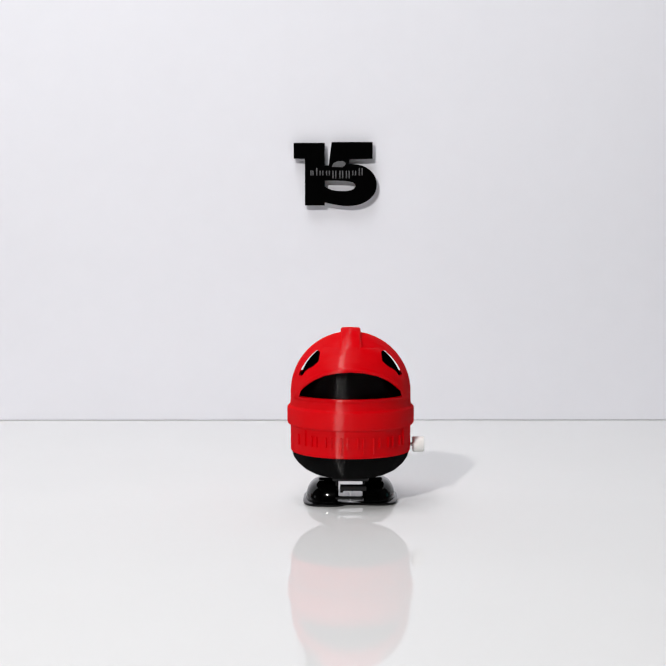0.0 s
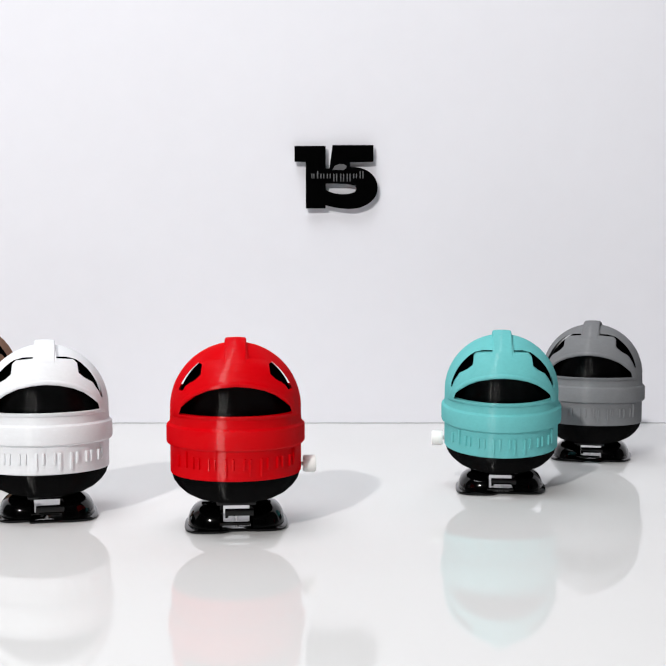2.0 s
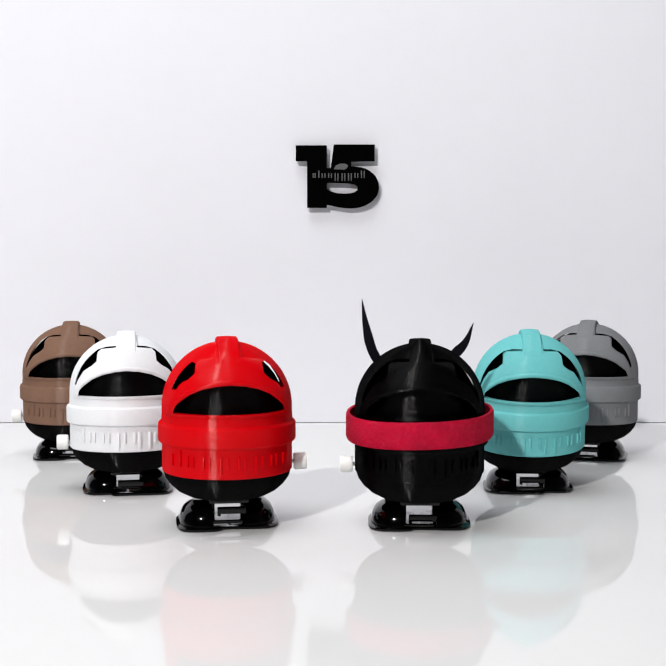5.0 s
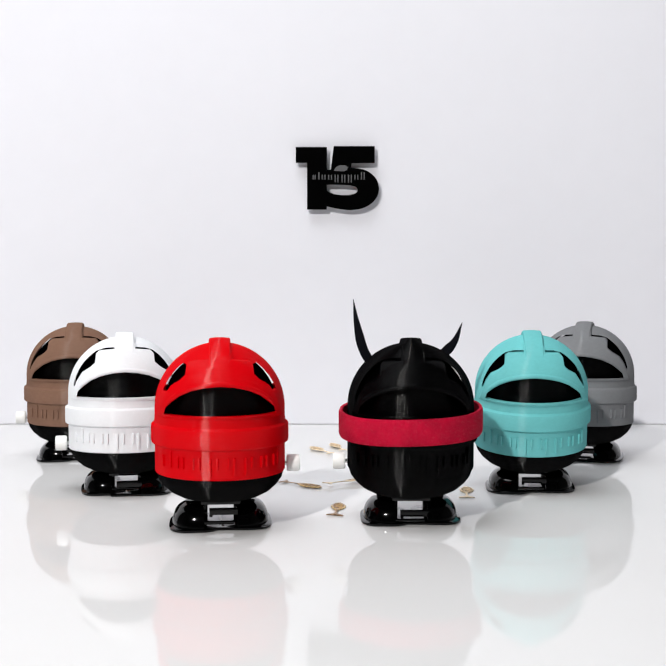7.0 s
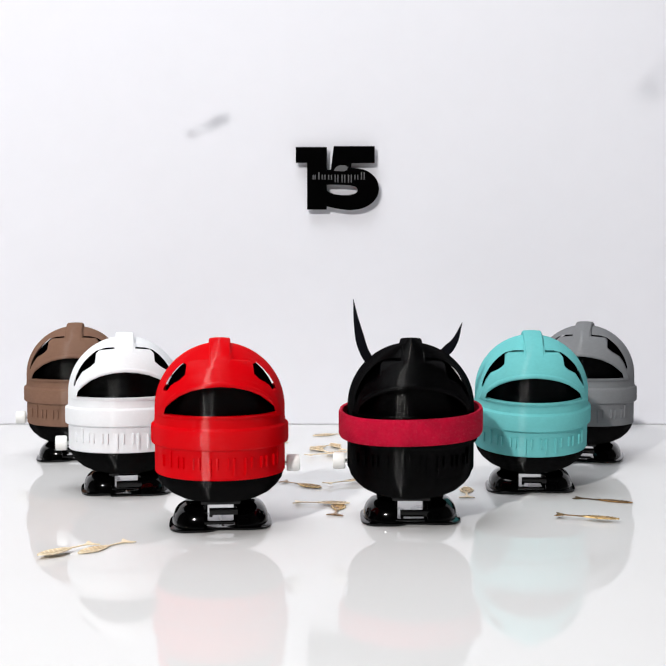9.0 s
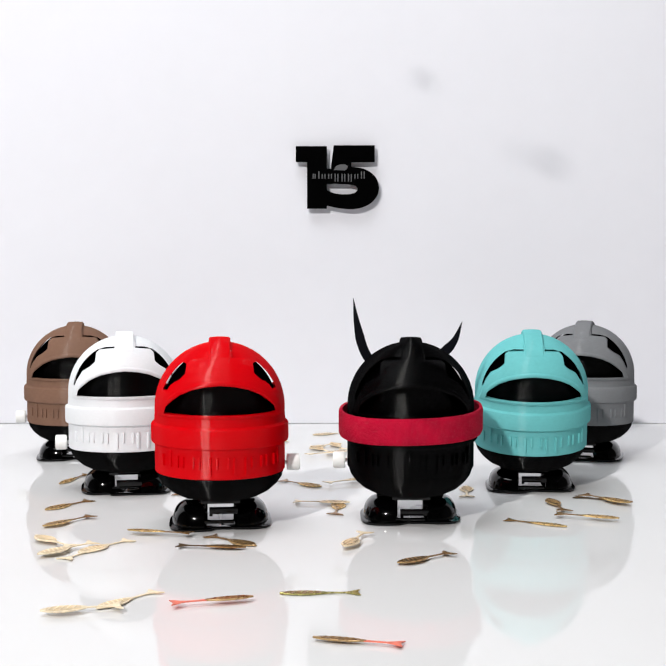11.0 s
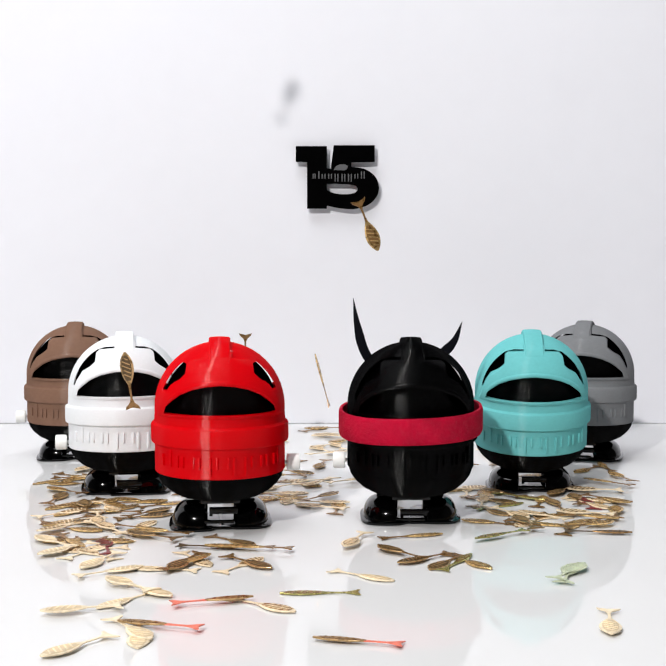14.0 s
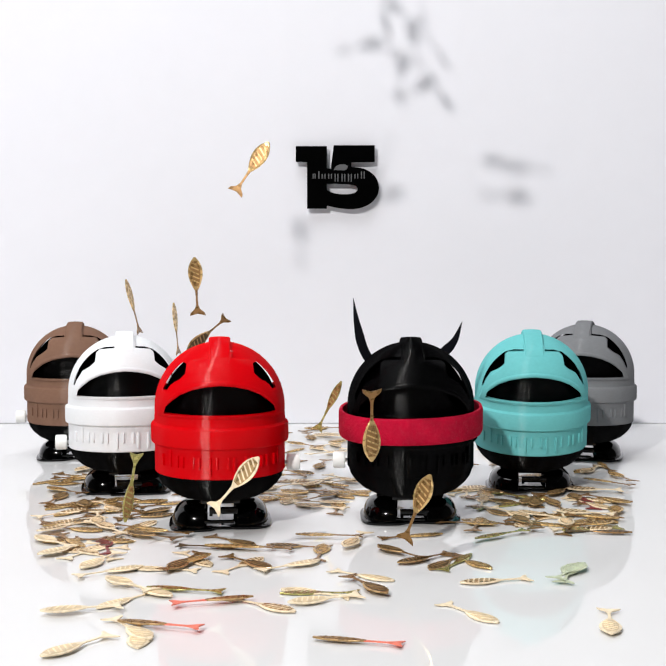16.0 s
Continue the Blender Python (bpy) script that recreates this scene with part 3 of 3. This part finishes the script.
FOURTH_DROPPED = [
    (11.9, -99, 539, 52, 2),
    (11.7, -83, 531, 48, 2),
    (11.6, -75, 484, 151, 2),
    (11.9, -93, 559, 155, 0),
    (11.8, -82, 431, 32, 3),
    (11.7, -72, 412, 137, 3),
    (11.9, -63, 436, 172, 3),
    (11.8, -65, 407, -39, 3),
    (11.9, -54, 366, 166, 5),
    (11.7, -60, 360, -82, 3),
    (11.6, -78, 348, -130, 3),
    (11.9, 150, 613, 102, 0),
    (11.8, 71, 557, 78, 3),
    (11.9, 89, 566, -37, 4),
    (11.7, -115, 500, -136, 3),
]

FIFTH_DROPPED = [
    (12.4, 52, 447, -57, 0),
    (12.7, 88, 371, -101, 3),
    (12.6, 87, 429, 56, 6),
    (13.0, 11, 427, -33, 0),
    (12.9, -32, 444, -45, 2),
    (12.5, 70, 486, -146, 4),
    (12.8, 101, 502, 68, 0),
    (13.2, 113, 514, -147, 0),
    (12.9, 83, 508, 101, 2),
    (12.4, 88, 509, -9, 1),
    (12.9, 121, 493, -6, 8),
    (12.6, 127, 528, 76, 0),
    (12.8, 120, 553, 89, 7),
    (13.4, -6, 543, 156, 3),
    (13.0, -7, 599, -126, 3),
]

SIXTH_DROPPED = [
    (13.2, -14, 609, -163, 3),
    (13.5, -28, 589, -141, 3),
    (15.7, -1, 484, 174, 1),
    (15.5, -6, 405, 159, 3),
    (15.8, -3, 396, -159, 3),
    (15.6, 12, 411, -60, 2),
    (15.4, 45, 382, -54, 0),
    (15.6, -51, 407, 169, 4),
    (13.1, -29, 464, 171, 1),
    (13.7, -21, 563, -96, 3),
    (12.3, 82, 575, 131, 2),
    (12.9, 112, 577, -129, 2),
    (13.6, 77, 546, 31, 4),
    (14.1, -16, 439, 33, 3),
    (13.3, 144, 598, 137, 1),
]

EARLY_OVERHEAD = [
    (9.0, -148, 613, 300, 25, 16, 1),
    (14.0, -122, 550, 343, 70, 10, 0),
    (12.5, -111, 612, 363, 333, 33, 0),
    (12.5, -119, 571, 337, 238, 49, 0),
    (13.5, -91, 555, 347, 332, 3, 0),
    (13.5, -84, 524, 328, 57, 23, 2),
    (13.5, 32, 535, 279, 126, 24, 1),
    (15.0, 2, 573, 371, 80, 46, 0),
    (15.5, 37, 577, 353, 200, 17, 0),
    (15.5, -88, 495, 283, -30, 30, 1),
    (11.5, -158, 500, 295, 50, 20, 0),
    (11.5, -150, 480, 279, -45, 8, 0),
    (11.5, -136, 536, 356, 0, 0, 0),
    (11.5, -105, 569, 392, 110, 10, 0),
]

LATE_OVERHEAD = [
    (16, -49, 572, 384, 148, 20, 0),
    (16, -30, 590, 379, 276, 43, 1),
    (16, -50, 589, 364, 104, 11, 1),
    (16, -41, 573, 366, 100, 24, 2),
    (16, -78, 554, 372, 11, 23, 2),
    (16, -48, 574, 348, 84, 9, 2),
    (16, -45, 558, 346, 33, 21, 2),
    (16, -25, 576, 335, 308, 37, 0),
    (16, -28, 574, 361, 305, 43, 1),
    (16, -7, 530, 318, 173, 4, 2),
    (16, 2, 522, 318, 181, 19, 2),
    (16, -11, 515, 306, 356, 20, 0),
    (16, -77, 525, 322, 246, 30, 1),
    (16, -141, 475, 302, 90, 3, 2),
    (16, -90, 493, 317, 11, 47, 2),
]

FIRST_AIRBORNE = [
    (6.5, -16, 600, 32, -176, 20, 0),
    (7.5, -61, 740, 181, 166, 30, 0),
    (7.5, -40, 740, 109, -83, 45, 3),
    (8.5, -38, 550, 102, 99, 5, 2),
    (11.5, 101, 620, 154, -128, 10, 0),
    (11.5, 138, 640, 103, -78, 10, 0),
    (11.5, -129, 620, 135, -165, 20, 0),
    (11.5, -100, 620, 96, -119, 86, 0),
    (11.5, 75, 560, 82, -105, 10, 2),
    (11.5, -94, 480, 26, 116, 10, 0),
    (11.5, -91, 470, 18, 36, 15, 7),
    (12.5, 123, 560, 168, -56, 15, 3),
    (12.5, -140, 620, 85, 164, 25, 0),
    (12.5, -25, 560, 74, 150, 87, 1),
    (12.5, -142, 600, 49, -94, 40, 0),
    (12.5, 47, 445, 1, 23, 25, 4),
    (12.5, -23, 390, -8, -50, 20, 3),
]

SECOND_AIRBORNE = [
    (13.0, 131, 550, 38, 88, 5, 3),
    (13.5, 98, 580, 159, 139, 10, 0),
    (13.5, 72, 580, 159, 74, 60, 0),
    (13.5, -26, 570, 79, -10, 30, 0),
    (13.5, 91, 520, 81, -62, 10, 2),
    (13.5, -120, 700, 177, 86, 86, 0),
    (14.0, 17, 580, 131, -68, 5, 0),
    (14.0, -93, 540, 60, 98, 10, 2),
    (14.0, -52, 700, 57, -91, 10, 2),
    (14.0, -5, 600, 53, 105, 87, 1),
    (14.5, -83, 680, 220, -58, 10, 4),
    (15.0, 10, 580, 234, 72, 10, 0),
]

LAST_AIRBORNE = [
    (15.5, 58, 420, 41, 173, 10, 3),
    (15.5, -14, 470, 27, -105, 30, 2),
    (15.5, 120, 500, 6, 88, 10, 9),
    (15.5, 106, 500, 58, -170, 40, 3),
    (15.5, -107, 620, 97, 27, 87, 0),
    (15.5, 0, 580, 65, 25, 86, 1),
    (15.5, -5, 460, 19, 150, 20, 0),
    (15.5, 130, 520, 37, -56, 10, 0),
    (16.0, -35, 520, 155, 56, 5, 0),
    (16.0, -62, 540, 103, 93, 5, 0),
    (16.0, -2, 600, 40, 64, 5, 4),
    (16.0, 14, 430, 55, -90, 10, 0),
    (16.0, 31, 430, 25, 69, 20, 0),
    (16.0, -79, 460, 27, -100, 10, 4),
    (16.0, -36, 440, 32, 49, 20, 3),
    (16.0, -94, 560, 93, 104, 88, 0),
    (16.0, -79, 600, 80, 95, 88, 0),
    (16.0, -64, 600, 77, -140, 30, 2),
]

def scattered(rng, count, x0, x1, y0, y1, t0, t1):
    """Loose confetti over a stretch of the board, between the toys."""
    made = []
    while len(made) < count:
        x, y = rng.uniform(x0, x1), rng.uniform(y0, y1)
        if clear_of_toys(x, y) and abs(x) < y * 0.252 - 11:
            made.append((round(rng.uniform(t0, t1), 1), x, y, rng.uniform(0, 360), rng.choice((0, 0, 0, 3, 3, 2, 2, 1, 3, 3, 1))))
    return made


rng = random.Random(15)
DROPPED = FIRST_DROPPED + SECOND_DROPPED + THIRD_DROPPED + FOURTH_DROPPED + FIFTH_DROPPED + SIXTH_DROPPED
# near and front-left confetti takes the kinds whose colour has white haze painted in
HAZED_KINDS = {0: 10, 3: 10, 1: 11}
DROPPED = [(t, x, y, heading, HAZED_KINDS.get(kind, kind) if y < 445 or (y < 480 and x < -70) else kind) for t, x, y, heading, kind in DROPPED]
DROPPED += scattered(rng, 26, -150, -30, 440, 600, 10.9, 13.3)
DROPPED += scattered(rng, 16, -160, -60, 600, 700, 11.5, 14.0)
DROPPED += scattered(rng, 30, -48, 34, 560, 800, 12.0, 14.4)
DROPPED += scattered(rng, 19, 50, 150, 500, 600, 11.6, 14.4)
DROPPED += scattered(rng, 14, 60, 160, 600, 700, 12.0, 14.8)


def fall_rows(land, t, rng):
    """Drops from high above the set and tumbles on its way down to its resting pose."""
    x, y, z = land.translation
    turn = land.to_euler()
    spin = [rng.uniform(-1, 1) for _ in range(3)]
    dx, dy = rng.uniform(-0.02, 0.02), rng.uniform(-0.015, 0.01)
    rows = []
    for before, height in ((0.5, 1.22), (0.3, 1.0), (0.2, 0.72), (0.1, 0.40)):
        k = before / 0.5
        rows.append((t - before, Matrix.LocRotScale((x + dx * k, y + dy * k, height), Euler((turn.x + spin[0] * 4 * k, turn.y + spin[1] * 4 * k, turn.z + spin[2] * 2 * k)), None)))
    return rows


def dropped_rows(t, x, y, heading, lift, lean, rng):
    # both ends stay on the strip of board that the heap covers
    for along in (14.5, -13.6):
        ex, ey = x + along * math.cos(radians(heading)), y + along * math.sin(radians(heading))
        x -= math.copysign(max(0.0, abs(ex) - 0.255 * ey), ex)
    land = pose(x * MM, y * MM, lift, lean, 0, heading)
    rows = fall_rows(land, t, rng)
    return [(0, rows[0][1])] + rows + [(t, land), (16, land)]


def airborne_rows(t, x, y, z, heading, roll, rng):
    """Passes one place in the air at its time, then comes to rest on the board below."""
    here = Matrix.Translation((x * MM, y * MM, z * MM)) @ Matrix.Rotation(radians(-heading), 4, "Y") @ Matrix.Rotation(radians(78 - roll), 4, "X")
    yaw = rng.uniform(0, 360)
    gy = y
    gx = max(-0.22 * gy, min(0.22 * gy, x))
    while not clear_of_toys(gx, gy, 30):
        gy -= 6
    high = Matrix.Translation((x * MM, y * MM, 1.22)) @ here.to_3x3().to_4x4()
    rows = [(0, high), (t - 0.35, high), (t - 0.1, Matrix.Translation((x * MM, y * MM, z * MM + 0.25)) @ here.to_3x3().to_4x4()), (t, here)]
    if t < 15.9:
        land = pose(gx * MM, gy * MM, 0.0004, 0, 0, yaw)
        half = Matrix.LocRotScale((here.translation + land.translation) / 2 + Vector((0, 0, 0.01)), here.to_quaternion().slerp(land.to_quaternion(), 0.5), None)
        rows += [(t + 0.1, half), (t + 0.2, land), (16.1, land)]
    else:
        rows += [(t + 0.1, Matrix.Translation((0, 0, -min(0.05, z * MM - 0.02))) @ here)]
    return rows


# ---- motion ----
def motions():
    walk(red_toy, [
        (0, pose(0.0092, 0.5533, 0, 0, 0, -1.0)), (0.1, pose(0.0086, 0.5515, 0, 0, 0, -0.9)), (0.2, pose(-0.012, 0.5327, 0, 0, 0, 1.3)),
        (0.3, pose(-0.0133, 0.5312, 0, 0, 0, 1.4)), (0.4, pose(-0.0336, 0.5119, 0, 0, 0, 3.8)), (0.5, pose(-0.0414, 0.5081, 0, 0, 0, 4.7)),
        (2.0, pose(-0.0412, 0.5074, 0, 0, 0, 4.6)), (3.0, pose(-0.0416, 0.5081, 0, 0, 0, 4.7)), (3.5, pose(-0.043, 0.5104, 0, 0, 0, 4.8)),
        (3.9, pose(-0.0428, 0.5104, 0, 0, 0, 5.0)), (4.0, pose(-0.0424, 0.5104, 0, 0, 0, 20.0)), (4.2, pose(-0.0428, 0.5096, 0, 0, 0, 17.0)), (6.3, pose(-0.0489, 0.5113, 0, 0, 0, 5.5)),
        (16, pose(-0.0489, 0.5113, 0, 0, 0, 5.5))])
    walk(teal_toy, [
        (0, pose(0.2898, 0.5633, 0, 0, 0, -52.2)), (0.3, pose(0.2537, 0.575, 0, 0, 0, -48.8)), (0.7, pose(0.1708, 0.5895, 0, 0, 0, -41.2)),
        (0.8, pose(0.1677, 0.5883, 0, 0, 0, -40.9)), (0.9, pose(0.1534, 0.5861, 0, 0, 0, -39.7)), (1.0, pose(0.1354, 0.5843, 0, 0, 0, -38.0)),
        (1.1, pose(0.1344, 0.5843, 0, 0, 0, -37.9)), (1.2, pose(0.1138, 0.5719, 0, 0, 0, -36.2)), (1.3, pose(0.1132, 0.5719, 0, 0, 0, -36.2)),
        (1.4, pose(0.0924, 0.5787, 0, 0, 0, -34.1)), (1.5, pose(0.0841, 0.5927, 0, 0, 0, -6.1)), (2.5, pose(0.0853, 0.5916, 0, 0, 0, -6.2)),
        (3.5, pose(0.0848, 0.5927, 0, 0, 0, -6.1)), (4.0, pose(0.0892, 0.5938, 0, 0, 0, -4.5)), (4.2, pose(0.0923, 0.5927, 0, 0, 0, -3.9)),
        (6.3, pose(0.0998, 0.598, 0, 0, 0, -5.5)), (16, pose(0.0998, 0.598, 0, 0, 0, -5.5))])
    walk(grey_toy, [
        (0, pose(0.2921, 0.6624, 0, 0, 0, -43.8)), (0.5, pose(0.2335, 0.6685, 0, 0, 0, -39.3)), (0.9, pose(0.184, 0.6674, 0, 0, 0, -35.4)),
        (1.2, pose(0.1823, 0.6674, 0, 0, 0, -35.3)), (1.4, pose(0.1752, 0.6688, 0, 0, 0, -34.7)), (1.5, pose(0.1493, 0.6785, 0, 0, 0, -16.6)),
        (3.5, pose(0.1493, 0.68, 0, 0, 0, -16.6)), (4.2, pose(0.1485, 0.68, 0, 0, 0, -17.5)), (6.3, pose(0.1445, 0.6815, 0, 0, 0, -17.5)),
        (16, pose(0.1445, 0.6815, 0, 0, 0, -17.5))])
    walk(white_toy, [
        (0, pose(-0.2781, 0.5233, 0, 0, 0, 38.2)), (1.5, pose(-0.2253, 0.5295, 0, 0, 0, 31.4)), (1.7, pose(-0.1597, 0.5313, 0, 0, 0, 26.9)),
        (1.8, pose(-0.1588, 0.5313, 0, 0, 0, 26.8)), (1.9, pose(-0.1367, 0.5314, 0, 0, 0, 22.6)), (2.0, pose(-0.1289, 0.5323, 0, 0, 0, 13.6)),
        (2.1, pose(-0.1289, 0.5323, 0, 0, 0, 13.6)), (2.2, pose(-0.1208, 0.5866, 0, 0, 0, -0.2)), (2.3, pose(-0.12, 0.5849, 0, 0, 0, -0.2)),
        (2.4, pose(-0.0987, 0.5853, 0, 0, 0, 1.8)), (3.5, pose(-0.1001, 0.5875, 0, 0, 0, 3.9)), (4.0, pose(-0.1022, 0.5886, 0, 0, 0, 10.0)),
        (4.2, pose(-0.1022, 0.5886, 0, 0, 0, 10.0)), (6.3, pose(-0.1039, 0.5918, 0, 0, 0, 10.1)), (16, pose(-0.1039, 0.5918, 0, 0, 0, 10.1))])
    walk(brown_toy, [
        (0, pose(-0.3365, 0.6789, 0, 0, 0, 21.4)), (1.5, pose(-0.2673, 0.6886, 0, 0, 0, 16.3)), (1.9, pose(-0.2128, 0.6888, 0, 0, 0, 12.2)),
        (2.1, pose(-0.2107, 0.6902, 0, 0, 0, 12.1)), (2.2, pose(-0.1711, 0.696, 0, 0, 0, 3.9)), (2.3, pose(-0.1696, 0.6936, 0, 0, 0, 3.8)),
        (2.4, pose(-0.1585, 0.694, 0, 0, 0, -3.1)), (3.5, pose(-0.16, 0.6943, 0, 0, 0, -4.9)), (3.8, pose(-0.1597, 0.6943, 0, 0, 0, 8.0)),
        (4.2, pose(-0.1571, 0.6916, 0, 0, 0, 9.9)), (6.3, pose(-0.1501, 0.6917, 0, 0, 0, 8.3)), (16, pose(-0.1501, 0.6917, 0, 0, 0, 8.3))])
    # rolls in on its side, tumbles over its head, then stands up and backs into line
    walk(black_toy, [
        (0, pose(0.36, 0.522, 0.0318, 90, 480, 0)), (0.9, pose(0.30, 0.522, 0.0318, 90, 400, 0)), (1.4, pose(0.26, 0.522, 0.0318, 90, 320, 0)),
        (1.9, pose(0.22, 0.522, 0.0318, 90, 240, 0)), (2.3, pose(0.176, 0.522, 0.0318, 90, 170, 0)),
        (2.5, pose(0.151, 0.5217, 0.0318, 90, 135, 0)), (2.7, pose(0.123, 0.5236, 0.0318, 90, 90, 0)), (2.8, pose(0.121, 0.5236, 0.0318, 90, 86, 0)),
        (2.9, pose(0.100, 0.5266, 0.0318, 90, 42, 0)), (3.0, pose(0.075, 0.5315, 0.0318, 90, 0, 0)), (3.1, pose(0.073, 0.5310, 0.0318, 90, -4, 0)),
        (3.2, pose(0.0505, 0.5248, 0.0318, 90, -45, 0)), (3.3, pose(0.0505, 0.5248, 0.0318, 90, -45, 0)),
        (3.4, pose(0.0555, 0.5050, 0.0725, 145, 0, 2)), (3.45, pose(0.048, 0.415, 0.0750, 200, 0, 2)),
        (3.5, pose(0.0386, 0.3560, 0.0375, 268, 0, 2)), (3.6, pose(0.0386, 0.3560, 0.0375, 268, 0, 2)), (3.65, pose(0.038, 0.375, 0.022, 318, 0, 0)),
        (3.7, pose(0.0383, 0.3937, 0, 360, 0, -3.5)), (3.8, pose(0.0384, 0.3937, 0, 360, 0, -3.5)), (3.9, pose(0.0424, 0.4291, 0, 360, 0, -3.6)),
        (4.0, pose(0.0467, 0.4606, 0, 360, 0, -1.7)), (4.1, pose(0.0462, 0.4606, 0, 360, 0, -1.7)), (4.2, pose(0.0407, 0.4892, 0, 360, 0, -2.7)),
        (4.8, pose(0.0378, 0.5109, 0, 360, 0, -2.2)), (6.3, pose(0.0344, 0.525, 0, 360, 0, -0.7)), (16, pose(0.0344, 0.525, 0, 360, 0, -0.7))])
    # the stiff tails hang down the back while the toy rolls, and swing round as it tumbles
    knot_at = Vector((0, 0.0338, 0.044))
    for ribbon, way in ((ribbon_long, -1), (ribbon_short, 1)):
        rows = []
        for t, fold, droop in ((0, 178, 24), (3.31, 178, 24), (3.34, 110, 15), (3.37, 50, 8), (3.4, 0, 0), (16, 0, 0)):
            turned = Matrix.Rotation(radians(way * fold), 3, "Y") @ Matrix.Rotation(radians(droop), 3, "X")
            rows.append((t, pose(*(knot_at - turned @ knot_at), droop, way * fold, 0)))
        walk(ribbon, rows)
    spin = random.Random(7)
    airborne = FIRST_AIRBORNE + SECOND_AIRBORNE + LAST_AIRBORNE + EARLY_OVERHEAD + LATE_OVERHEAD
    fish = [next_fish(row[4]) for row in DROPPED] + [next_fish(row[6]) for row in airborne]
    for i, (t, x, y, heading, kind) in enumerate(DROPPED):
        lean = spin.choice((0, 0, 3, -3))
        walk(fish.pop(0), dropped_rows(t, x, y, heading, 0.0002 + 0.0007 * (i % 3), lean, spin))
    for t, x, y, z, heading, roll, kind in airborne:
        walk(fish.pop(0), airborne_rows(t, x, y, z, heading, roll, spin))


motions()
